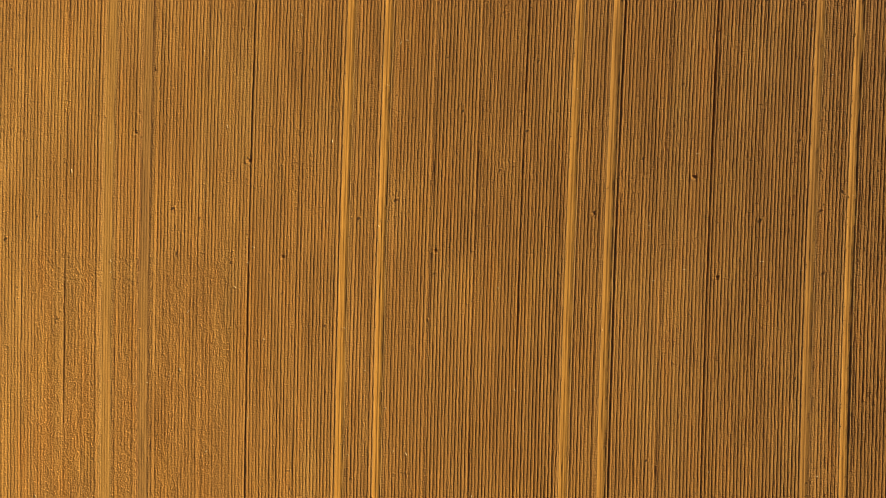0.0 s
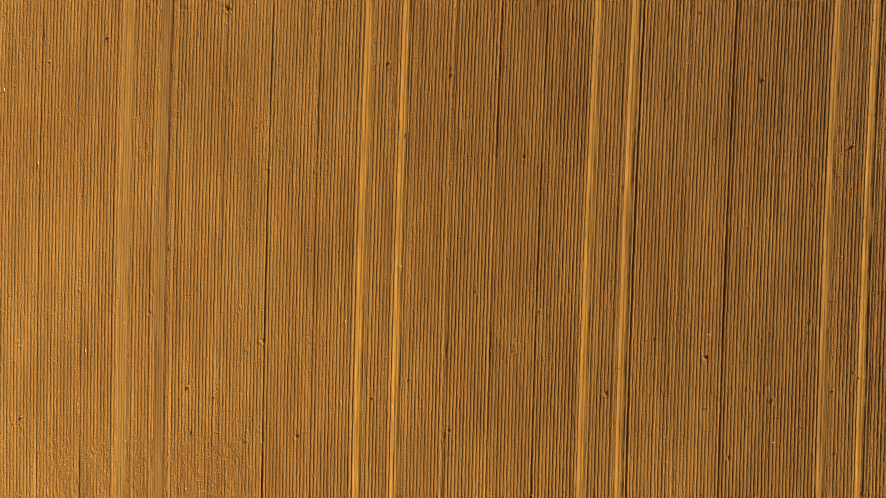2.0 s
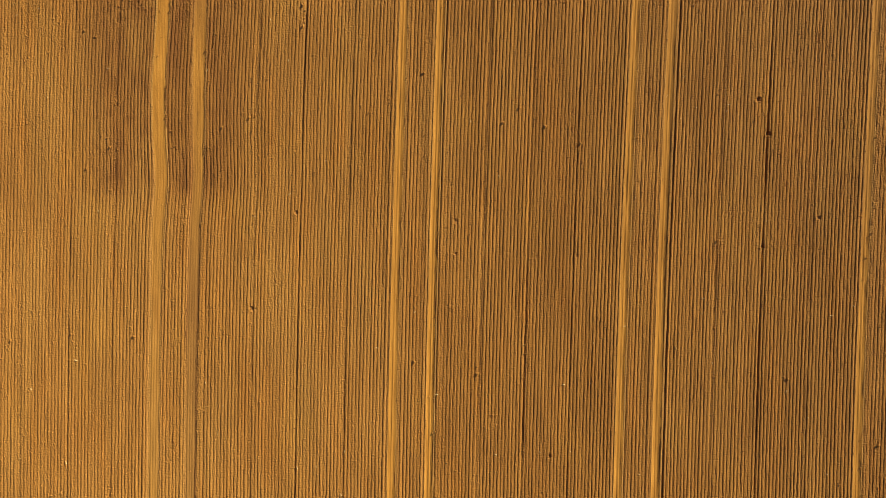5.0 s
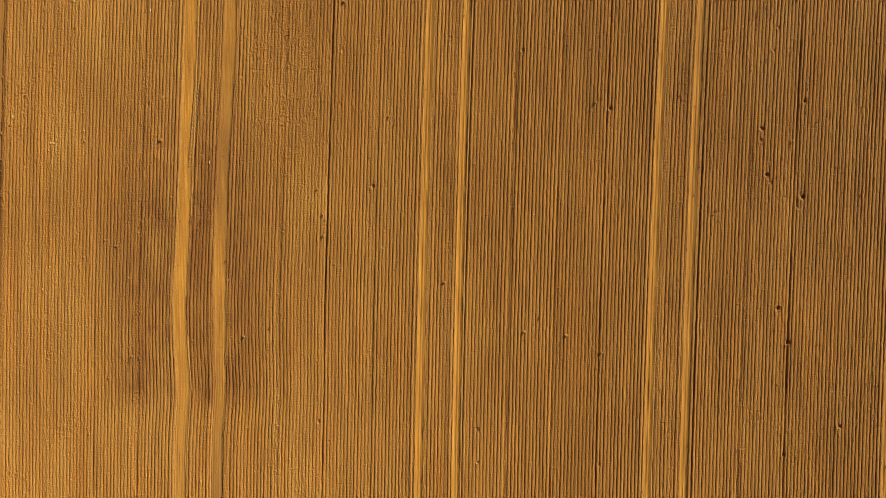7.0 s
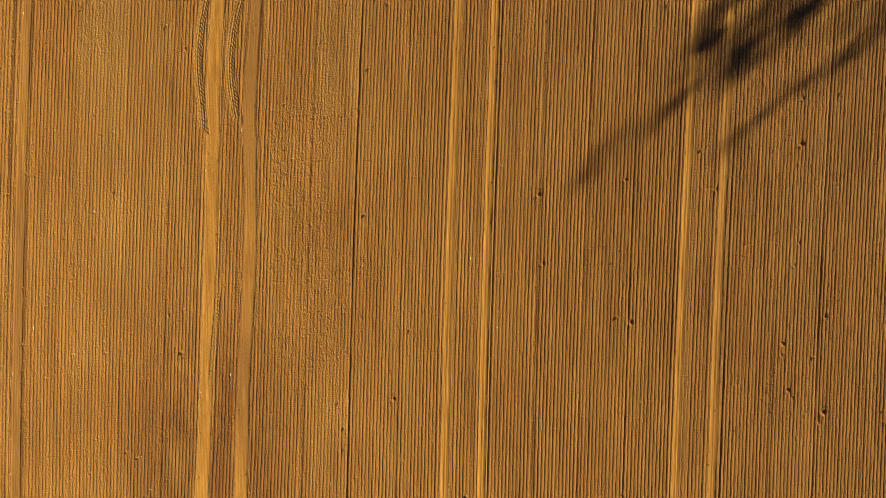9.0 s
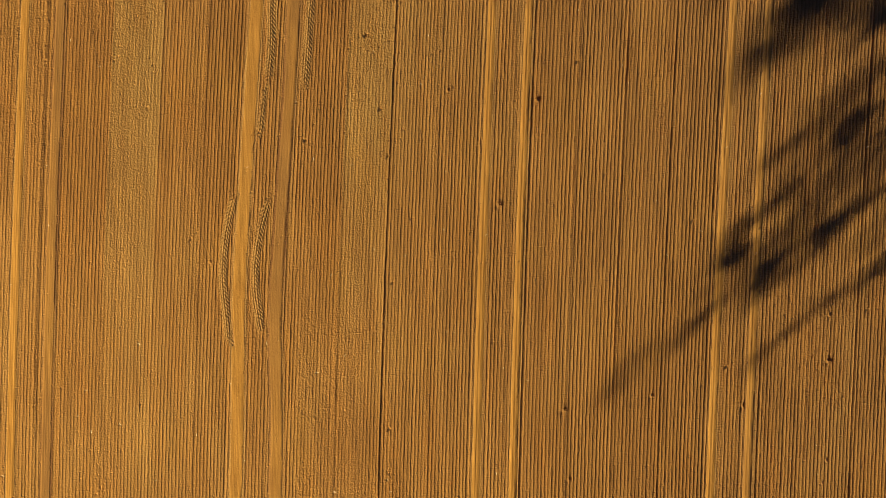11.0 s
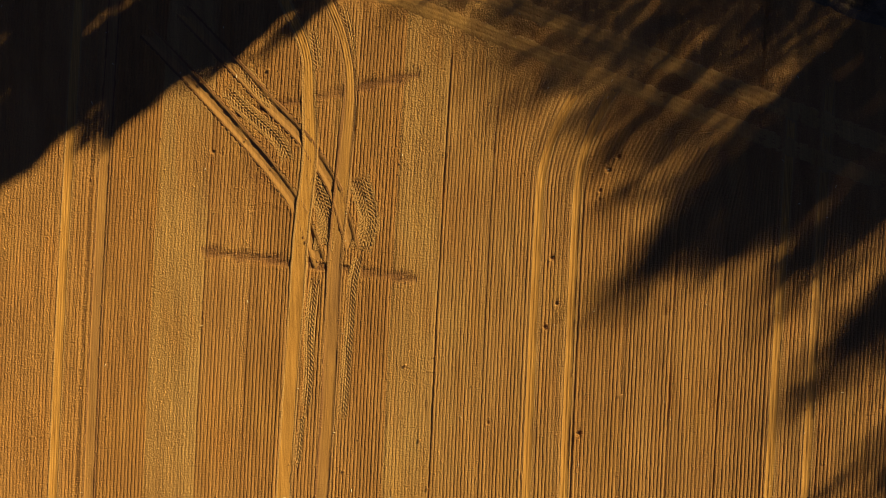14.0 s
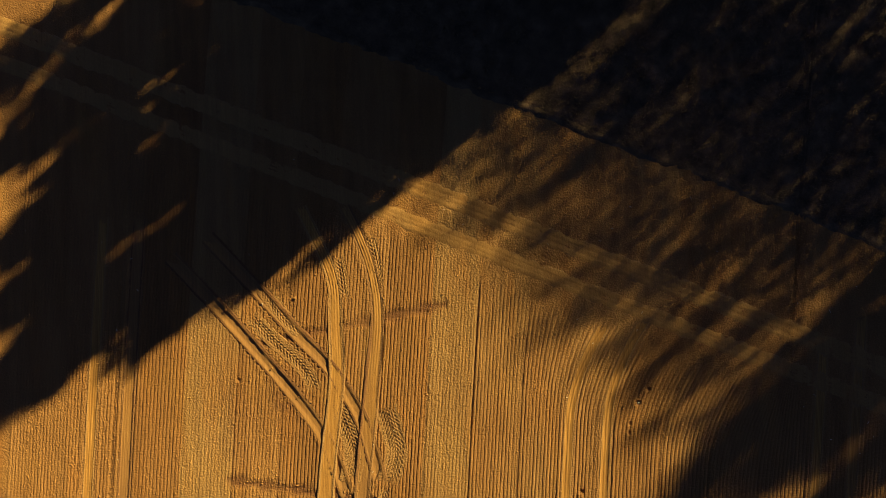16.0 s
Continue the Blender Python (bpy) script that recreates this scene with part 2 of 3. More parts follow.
# tread prints left beside the lanes by a second pass
PRINTS = [
    ("p1", spline([(-15.45, 49.2), (-15.56, 50.9), (-15.67, 53.1), (-15.4, 55.3), (-14.8, 57.5)], 0.05), 0.20),
    ("p2", spline([(-13.69, 49.7), (-13.93, 50.8), (-14.09, 52.8), (-13.78, 55.0), (-13.1, 57.2)], 0.05), 0.20),
    ("p3", spline([(-12.07, 69.9), (-11.85, 70.7), (-11.67, 71.8), (-12.12, 73.2), (-12.73, 74.6)], 0.05), 0.34),
    ("p4", spline([(-10.37, 69.7), (-9.92, 70.6), (-9.63, 71.7), (-9.9, 73.1), (-10.2, 74.2)], 0.05), 0.40),
    ("p5", spline([(-13.24, 74.3), (-14.02, 75.85), (-15.63, 77.44), (-16.7, 78.7)], 0.05), 0.22),
    ("p6", spline([(-13.82, 77.5), (-14.77, 78.2), (-15.96, 79.95)], 0.05), 0.22),
    ("p7", spline([(-13.68, 59.4), (-13.46, 60.8), (-13.2, 62.8)], 0.05), 0.14),
    ("p8", spline([(-13.14, 62.2), (-12.87, 64.3), (-12.75, 66.5), (-12.35, 69.4)], 0.05), 0.22),
    ("p9", spline([(-15.5, 37.2), (-15.23, 39.6), (-14.95, 42.2)], 0.05), 0.12),
    ("p11", spline([(-12.15, 81.6), (-11.95, 80.2), (-11.85, 78.6)], 0.05), 0.2),
    ("p12", spline([(-10.6, 82.5), (-10.3, 80.9), (-10.1, 79.1)], 0.05), 0.22),
    ("p10", spline([(-11.35, 61.6), (-11.1, 63.8), (-10.8, 66.4), (-10.55, 68.6), (-10.1, 70.4)], 0.05), 0.22),
]
PITS = [(2.35, 13.08), (10.78, 3.54), (12.98, 28.19), (12.58, 22.87), (15.23, 24.16), (-11.84, 20.37), (12.25, 36.2),
        (12.57, 29.81), (14.14, 39.65), (4.94, 39.66), (0.85, 42.63), (13.38, 47.91), (4.96, 46.52), (12.1, 38.4),
        (0.76, 45.96), (-2.54, 59.27), (-1.96, 56.01), (0.08, 61.01), (-0.84, 69.47), (-0.72, 67.28), (-1.31, 66.14),
        (2.51, 74.23), (-6.6, 36.3), (13.9, 35.1), (9.3, 45.9), (2.0, 73.6),
        (13.04, 43.2), (12.79, 42.13), (12.02, 37.84), (12.42, 35.81), (13.49, 50.08), (9.73, 45.89), (-16.26, 53.73), (-17.53, 40.67), (1.57, 72.63), (-4.24, 61.66), (-17.19, 75.3), (13.63, 34.61), (-1.9, 24.43), (-9.58, 24.97), (-1.94, 22.83), (3.86, 22.6), (1.52, 72.19), (6.12, 1.86), (-14.81, 8.79), (-15.69, 5.78), (-15.47, 6.73), (11.82, -1.16), (-1.3, 0.08), (-8.57, -0.19), (-10.2, 4.4)]


BARS = [(-17.98, 70.5, -7.4, 68.7), (-16.4, 77.0, -6.9, 78.65)]      # where an implement was set down: x, y to x, y


def bar_distance(x, y, bar):
    x0, y0, x1, y1 = bar
    t = (x - x0) / (x1 - x0)
    return np.where((t > 0) & (t < 1), np.abs(y - (y0 + t * (y1 - y0))), 9.0)


# ---------------------------------------------------------------- ground
def mesh_from(name, verts, faces, material, smooth_faces=True):
    me = bpy.data.meshes.new(name)
    verts, faces = np.asarray(verts, np.float32), np.asarray(faces, np.int32)
    k = faces.shape[1]
    me.vertices.add(len(verts))
    me.vertices.foreach_set("co", verts.ravel())
    me.loops.add(faces.size)
    me.loops.foreach_set("vertex_index", faces.ravel())
    me.polygons.add(len(faces))
    me.polygons.foreach_set("loop_start", np.arange(0, faces.size, k, dtype=np.int32))
    me.polygons.foreach_set("use_smooth", np.full(len(faces), smooth_faces))
    me.update(calc_edges=True)
    me.materials.append(material)
    return me


def put_attr(me, name, values):
    me.attributes.new(name, "FLOAT", "POINT").data.foreach_set("value", np.asarray(values, np.float32).ravel())


def cross_distance(X, Y, path):
    """Distance of grid places from a path that runs up the field, and how fully the path passes there (its ends fade)."""
    dx, dy = np.gradient(path[:, 0]), np.gradient(path[:, 1])
    if abs(path[-1, 0] - path[0, 0]) > abs(path[-1, 1] - path[0, 1]):
        o = np.argsort(path[:, 0])
        p, slope = path[o], (dy / dx)[o]
        d = (Y - np.interp(X, p[:, 0], p[:, 1])) / np.sqrt(1 + np.interp(X, p[:, 0], slope) ** 2)
        return np.abs(d), smooth(X, p[0, 0] + 0.35, p[0, 0] + 1.1) * (1 - smooth(X, p[-1, 0] - 1.1, p[-1, 0] - 0.35))
    o = np.argsort(path[:, 1])
    p, slope = path[o], (dx / dy)[o]
    d = (X - np.interp(Y, p[:, 1], p[:, 0])) / np.sqrt(1 + np.interp(Y, p[:, 1], slope) ** 2)
    return np.abs(d), smooth(Y, p[0, 1] + 0.35, p[0, 1] + 1.1) * (1 - smooth(Y, p[-1, 1] - 1.1, p[-1, 1] - 0.35))


def build_ground():
    U = np.arange(-32.0, 21.0, ROW / 5)
    V = np.arange(-15.0, 97.0, 0.26)
    close = np.array([py + o for _, py in PITS for o in (-0.12, -0.04, 0.04, 0.12)])
    V = np.unique(np.round(np.r_[V, close], 3))
    V = V[np.r_[True, np.diff(V) > 0.03]]
    nf_u, nf_v = len(U), len(V)
    far = np.array([1.0, 3.0, 8.0, 20.0, 60.0, 200.0, 700.0, 2500.0])
    U = np.r_[U[0] - far[::-1], U, U[-1] + far]
    V = np.r_[V[0] - far[::-1], V, np.arange(V[-1] + 0.5, V[-1] + 12, 0.5), V[-1] + far[3:]]
    nu, nv = len(U), len(V)
    uu, yy = np.meshgrid(U, V)
    fine = (np.abs(uu + 5.5) < 26.6) & (np.abs(yy - 41) < 56.2)
    yc = np.clip(yy, -15, 97)
    x = row_x(np.clip(uu, -32, 21), yc) + (uu - np.clip(uu, -32, 21))
    y = yy + EDGE_SLOPE * (uu - np.clip(uu, -32, 21))
    s = edge_distance(x, y)
    j = np.arange(nu) - 8
    idx = np.floor_divide(j, 5)
    prof = np.array([0.0, 0.80, 1.0, 0.92, 0.58])[j % 5]
    rr = np.random.RandomState(4)
    row_gain = rr.uniform(0.62, 1.22, idx.max() - idx.min() + 1)[idx - idx.min()]
    patch = lattice(nv, nu, 20, 75, 5) * 0.5 + lattice(nv, nu, 7, 30, 6) * 0.3
    row_gain2 = np.clip(row_gain[None] * (1 + 0.25 * patch), 0.3, 1.5) * drill_pass(uu, y)[1]
    # rows are faint on two patches that were worked twice
    worked = smooth(x, -22, -20) * (1 - smooth(x, -11.6, -10.8)) * (1 - smooth(y, -0.5, 0.3)) * 0.6
    worked = worked + smooth(-x, 18.6, 20.5) * smooth(y, 55, 62) * 0.35
    worked = worked + 0.45 * smooth(x, -12.6, -12.0) * (1 - smooth(x, -9.4, -8.4)) * smooth(y, 34, 40) * (1 - smooth(y, 52, 58))
    worked = np.clip(worked + smooth(s, -16, -11) * smooth(x, -9, -6) * 0.15, 0, 1)
    rows_end = 1 - smooth(s + 0.5 * lattice(nv, nu, 6, 37.5, 8), -8.8, -7.6)
    amp = 0.0262 * row_gain2 * (1 - worked) * rows_end
    along = lattice(nv, nu, 2.0, 3.75, 9) * 0.16 + lattice(nv, nu, 1, 2.5, 10) * 0.14
    z = amp * (prof[None] * (1 + along) - 0.45)
    clump = np.random.RandomState(11).standard_normal((nv, nu)) * 0.0036
    rough = np.clip(0.75 + 0.6 * lattice(nv, nu, 12.5, 37.5, 12), 0.25, 1.5)
    z = z + clump * rough + 0.006 * lattice(nv, nu, 1.5, 6.25, 13) * rough
    z = z + worked * (0.012 * lattice(nv, nu, 1, 2.5, 33) + 0.010 * lattice(nv, nu, 1, 5, 34))
    z = z + (1 - rows_end) * 0.02 * lattice(nv, nu, 1.25, 7.5, 14)
    # seams between passes of the drill
    for k, (u0, deep, *_) in enumerate(PASSES):
        strength = 0.8 * deep * np.clip(0.8 + 0.5 * lattice(nv, 1, 14, 1, 40 + k), 0.2, 1.3)
        z = z - strength * np.exp(-((uu - u0) / 0.06) ** 2) * rows_end
    z = z - 0.035 * np.exp(-((uu + 26.85) / 0.08) ** 2) * smooth(y, 42, 50) * rows_end
    # the step up to the verge, with a shallow furrow at its foot
    wav = 0.10 * lattice(nv, nu, 4.5, 27.5, 15)
    bank = smooth(s + wav, -0.05, 0.16)
    z = z + 0.03 * bank + bank * 0.03 * lattice(nv, nu, 3, 15, 16) - 0.03 * np.exp(-((s + 0.2) / 0.2) ** 2)
    packed, moist_shade = np.zeros_like(z), np.zeros_like(z)
    tone = np.clip(0.5 + 0.5 * (drill_pass(uu, y)[0] + 0.3 * lattice(nv, nu, 30, 40, 61) + 0.15 * lattice(nv, nu, 9, 12, 62)), 0, 1)
    # wheel ruts
    for name, path, half, depth, lugs, wet in TRACKS:
        d, on = cross_distance(x, y, path)
        if name[0] == "e":
            continue
        more = 0.09 if name[0] == "g" else 0.0
        if name[0] == "a":
            half = half * (1 - 0.3 * smooth(y, 73, 80)) * (0.78 + 0.22 * smooth(y, 20, 34))
        w = (1 - smooth(d, half + more - 0.06, half + more + 0.04)) * on
        z = z * (1 - w) + w * (-depth - 0.06 - more * 0.4)
        berm = np.exp(-((d - half - 0.20) / 0.07) ** 2) * on
        z = z + 0.018 * berm
        packed = np.maximum(packed, 0.5 * (1 - smooth(d, half, half + 0.18)) * on)
    for name, path, half in PRINTS:
        d, on = cross_distance(x, y, path)
        more = 0.08 if name in ("p3", "p4", "p5", "p6") else 0.0
        w = (1 - smooth(d, half + more - 0.06, half + more + 0.04)) * on
        z = z * (1 - w) + w * (-0.06 - more * 0.4)
    scar = spline([(-13.75, 58.6), (-13.46, 60.8), (-13.05, 62.6), (-12.75, 64.4), (-12.4, 67.0), (-12.1, 69.2)], 0.1)
    d, on = cross_distance(x, y, scar)
    z = z - 0.06 * np.exp(-(d / 0.06) ** 2) * on
    # burrow mouths and stone pockets, with crumbs thrown down-slope; their shade is also painted in
    pr = np.random.RandomState(21)
    for k, (px, py) in enumerate(PITS):
        r = pr.uniform(0.07, 0.11) * (1.0 if k < 26 else 0.72)
        i0, i1 = np.searchsorted(V, (py - 1.0, py + 1.0))
        sl = (slice(i0, i1),)
        q = ((x[sl] - px) ** 2 + (y[sl] - py) ** 2) / r ** 2
        h = ((x[sl] - px + 1.3 * r) ** 2 + (y[sl] - py + 1.1 * r) ** 2) / (1.2 * r) ** 2
        z[sl] += r * (-1.4 * np.exp(-q) + 0.5 * np.exp(-h))
        # darkens the hollow's colour as its shaded inside
        moist_shade[sl] = np.maximum(moist_shade[sl], 0.8 * np.exp(-q * 0.7))
    # damp soil: a hollow crossed by lane a, and strips where an implement was set down
    hollow = np.exp(-((x + 16.0) / 4.0) ** 4) * smooth(y, 25.2, 27.0) * (1 - smooth(y, 34, 46))
    moist_shade = np.maximum(moist_shade, hollow * np.clip(0.7 + 0.35 * lattice(nv, nu, 17, 22, 17) + 0.3 * lattice(nv, nu, 3, 9, 27), 0, 1))
    patches = np.exp(-(((x + 18.4) / 0.7) ** 2 + ((y - 27.0) / 0.9) ** 2)) + np.exp(-(((x + 14.9) / 0.5) ** 2 + ((y - 26.5) / 0.6) ** 2))
    moist_shade = np.maximum(moist_shade, np.clip(1.5 * patches * (0.7 + 0.6 * lattice(nv, nu, 1.5, 6.25, 18)), 0, 1))
    scuffed = np.exp(-(((x + 14.9) / 1.1) ** 2 + ((y - 74.6) / 1.5) ** 2)) + 0.7 * np.exp(-(((x + 17.6) / 0.9) ** 2 + ((y - 73.5) / 3.5) ** 2))
    moist_shade = np.maximum(moist_shade, 0.8 * np.clip(scuffed * (0.7 + 0.5 * lattice(nv, nu, 2.5, 10, 25)), 0, 1))
    for bar in BARS:
        w = (1 - smooth(bar_distance(x, y, bar), 0.14, 0.27)) * np.clip(0.95 + 0.7 * lattice(nv, nu, 4, 32.5, 19), 0.7, 1)
        moist_shade = np.maximum(moist_shade, w)
        z = z * (1 - 0.6 * w) - 0.045 * w
    z = np.where(fine, z, np.where(s > 0, 0.03, 0.0))
    quads = (np.arange(nv - 1)[:, None] * nu + np.arange(nu - 1)[None]).ravel()
    faces = np.stack([quads, quads + 1, quads + 1 + nu, quads + nu], 1)
    beyond = s.ravel()[faces].mean(1) > 0.14
    x = x + np.where(fine, 0.010 * lattice(nv, nu, 2.2, 5, 63) + 0.009 * lattice(nv, nu, 1, 3, 64), 0)
    co = np.stack([x, y, z], -1).reshape(-1, 3)

    def portion(name, pick, material):
        used, inv = np.unique(faces[pick], return_inverse=True)
        me = mesh_from(name, co[used], inv.reshape(-1, 4), material, name != "ground")
        put_attr(me, "moist_shade", moist_shade.ravel()[used])
        put_attr(me, "packed", packed.ravel()[used])
        put_attr(me, "tone", tone.ravel()[used])
        return new(name, me)

    tagged(portion("ground", ~beyond, SOIL), "sown ochre-brown field soil in fine rolled rows", "field", kind="structure")
    tagged(portion("grass_verge", beyond, VERGE), "rough dry grass verge on a low bank beside the field", "verge", kind="structure")


build_ground()


# ---------------------------------------------------------------- wheel tracks
def strip(name, path, half, rise, depth, lugs, wet, seed, label, category, group, pitch=0.24, skirt=0.0, lift=0.0, bed=TRACK):
    """A pressed strip of soil along a path: rolled ribs, tread lugs and raised lips."""
    t = np.gradient(path, axis=0)
    t /= np.linalg.norm(t, axis=1)[:, None]
    nrm = np.stack([t[:, 1], -t[:, 0]], 1)
    fine = 2 if lugs > 0.6 else 1
    a = np.linspace(-1, 1, 16 * fine + 1)
    n, m = len(path), len(a)
    wob = 1 + 0.06 * lattice(n, 1, 18, 1, seed + 50) + 0.05 * lattice(n, 1, 3, 1, seed + 56)
    if lift:
        wob = wob * (1 - 0.3 * smooth(path[:, 1:], 73, 80)) * (0.78 + 0.22 * smooth(path[:, 1:], 20, 34))
    off = a[None] * (half + 0.11 + skirt) * wob
    edge = np.abs(off) - half
    worn = 0.25 + 0.75 * smooth(path[:, 1:], 18, 32) if lift else np.full((n, 1), 0.3 if skirt > 0.2 else 1.0)
    z = (worn if lift else 1.0) * (-depth + (depth + rise) * smooth(edge, -0.07, 0.035))
    z = z - (0.06 * smooth(edge, 0.0, 0.11 + skirt) if skirt > 0.2 else 0.13 * smooth(edge, 0.055 + skirt, 0.11 + skirt))
    z = z + 0.012 * np.cos(off / 0.125 * math.tau) * (edge < -0.05)
    length = np.r_[0, np.cumsum(np.linalg.norm(np.diff(path, axis=0), axis=1))][:, None]
    if lugs > 0:
        phase = (length + np.abs(off) * 0.9 * (1 if lugs < 0.6 else 1.4)) / pitch
        gain = np.clip(0.5 + 1.2 * lattice(n, 1, 30, 1, seed + 51), 0, 1) if lugs < 0.6 else 1
        z = z + 0.030 * lugs * gain * np.tanh(3 * np.sin(phase * math.tau)) * (edge < 0)
    z = z + 0.006 * lattice(n, m, 2, 2, seed + 52) + 0.012 * lattice(n, m, 9, 5, seed + 53) * (edge < 0)
    z = z - 0.10 * (1 - smooth(length, 0, 0.45) * (1 - smooth(length, length[-1] - 0.45, length[-1])))
    z = z + lift * smooth(path[:, 1:], 66, 69)
    xy = path[:, None] + nrm[:, None] * off[..., None]
    co = np.concatenate([xy, z[..., None]], -1).reshape(-1, 3)
    damp = np.clip(wet + 0.5 * lattice(n, m, 40, 9, seed + 54) * (wet > 0), 0, 1)
    root = tagged(new(name), label, category, group)
    root.location = (*path[0], 0)
    co = co.reshape(n, m, 3) - np.array((*path[0], 0))
    for piece, c0, c1 in (("lip", 0, 3 * fine), ("bed", 3 * fine, 13 * fine), ("lip", 13 * fine, 16 * fine)):
        w = c1 - c0 + 1
        q = (np.arange(n - 1)[:, None] * w + np.arange(w - 1)[None]).ravel()
        me = mesh_from(piece, co[:, c0 : c1 + 1].reshape(-1, 3), np.stack([q, q + 1, q + 1 + w, q + w], 1), bed if piece == "bed" else SOIL)
        put_attr(me, "moist_shade", damp[:, c0 : c1 + 1])
        put_attr(me, "packed", 0.4 * np.ones((n, w)))
        put_attr(me, "tone", 0.9 * np.ones((n, w)))
        put_attr(me, "worn", np.repeat(worn[:, 0], w))
        new(piece, me).parent = root
    return root


for k, (key, path, half, depth, lugs, wet) in enumerate(TRACKS):
    where = "headland" if key[0] == "e" else "turning" if key[0] == "g" else "tramline"
    words = {"headland": "pale packed wheel track along the field headland", "turning": "curved deep wheel rut crossing the sown rows",
             "tramline": "damp brown packed wheel track in sown field" if wet > 0.3 else "smooth pale packed wheel track between sown rows"}[where]
    strip("wheel_track", path, half, 0.016 if where == "turning" else 0.020 if where == "headland" else 0.012, depth, lugs, wet, 100 + k, words, "wheel track", where + " wheel tracks", 0.24, 0.25 if key[0] == "e" else 0.14 if key[0] == "g" else 0.0, 0.035 if key[0] == "a" else 0.0)
for k, (key, path, half) in enumerate(PRINTS):
    strip("tread_print", path, half, 0.0, 0.015, 0.75 if half > 0.3 else 0.62, 0.1, 200 + k, "ribbed tractor tread print pressed in loose soil", "tread print", "tread prints", 0.21, 0.12 if key in ("p3", "p4", "p5", "p6") else 0.0, 0.0, SOIL)


def build_turf_lip():
    """The cut edge of the verge: a low, crumbling lip of turf along the field."""
    path = spline([(x, y + 0.10) for x, y in HEAD], 0.12)
    n = len(path)
    t = np.gradient(path, axis=0)
    t /= np.linalg.norm(t, axis=1)[:, None]
    nrm = np.stack([-t[:, 1], t[:, 0]], 1)
    off = np.array([-0.30, -0.20, -0.12, -0.04, 0.06, 0.18, 0.34])
    rise = np.array([-0.08, -0.02, 0.005, 0.045, 0.055, 0.04, -0.03])
    m = len(off)
    wav = 0.07 * lattice(n, 1, 14, 1, 301) + 0.04 * lattice(n, 1, 4, 1, 302)
    z = rise[None] * (1 + 0.35 * lattice(n, m, 5, 3, 303)) + 0.012 * lattice(n, m, 1.5, 1.5, 304)
    xy = path[:, None] + nrm[:, None] * (off[None] + wav)[..., None]
    co = np.concatenate([xy, z[..., None]], -1).reshape(-1, 3)
    q = (np.arange(n - 1)[:, None] * m + np.arange(m - 1)[None]).ravel()
    me = mesh_from("turf_bank", co, np.stack([q, q + 1, q + 1 + m, q + m], 1), VERGE)
    tagged(new("turf_bank", me), "low crumbling turf bank along the field edge", "bank", kind="structure")


build_turf_lip()

# ---------------------------------------------------------------- clods and straw
def clod_mesh(seed, rough=0.28):
    bm = bmesh.new()
    bmesh.ops.create_icosphere(bm, subdivisions=1, radius=0.5)
    r = random.Random(seed)
    for v in bm.verts:
        v.co *= 1 + r.uniform(-rough, rough)
        v.co.z *= 0.75
    me = bpy.data.meshes.new("soil_clod")
    bm.to_mesh(me)
    bm.free()
    me.materials.append(CLOD)
    put_attr(me, "tone", [0.5] * len(me.vertices))
    return me


CLODS = [clod_mesh(k) for k in range(6)]


def in_lane(x, y):
    return any(abs(x - np.interp(y, p[:, 1], p[:, 0])) < h + 0.2 for _, p, h, *_ in TRACKS[:10])


rnd = random.Random(5)
for k in range(280):
    while True:
        y = rnd.uniform(-12, 84)
        x = rnd.uniform(-26, 18) + 0.04 * y
        if edge_distance(x, y) < -9 and not in_lane(x, y):
            break
    size = rnd.choice((0.06, 0.07, 0.08, 0.09, 0.11, 0.14))
    ob = tagged(new("soil_clod", CLODS[k % 6]), "crumbly brown soil clod on sown field", "soil clod", "soil clods")
    ob.matrix_world = pose(x, y, 0.02 + size * 0.25, 0, 0, rnd.uniform(0, 360)) @ Matrix.Diagonal((size, size * rnd.uniform(0.7, 1.3), size * 0.9, 1))


def scatter(name, count, shape, material, place, label, category):
    """Many small pieces in one mesh; shape(r) gives verts and faces of one."""
    r = np.random.RandomState(len(name) * 7 + 1)
    verts, faces, base = [], [], 0
    for _ in range(count):
        spot = place(r)
        if spot is None:
            continue
        v, f = shape(r)
        verts.append(v + np.array(spot))
        faces.append(f + base)
        base += len(v)
    me = mesh_from(name, np.concatenate(verts), np.concatenate(faces), material, False)
    return tagged(new(name, me), label, category, kind="stuff")


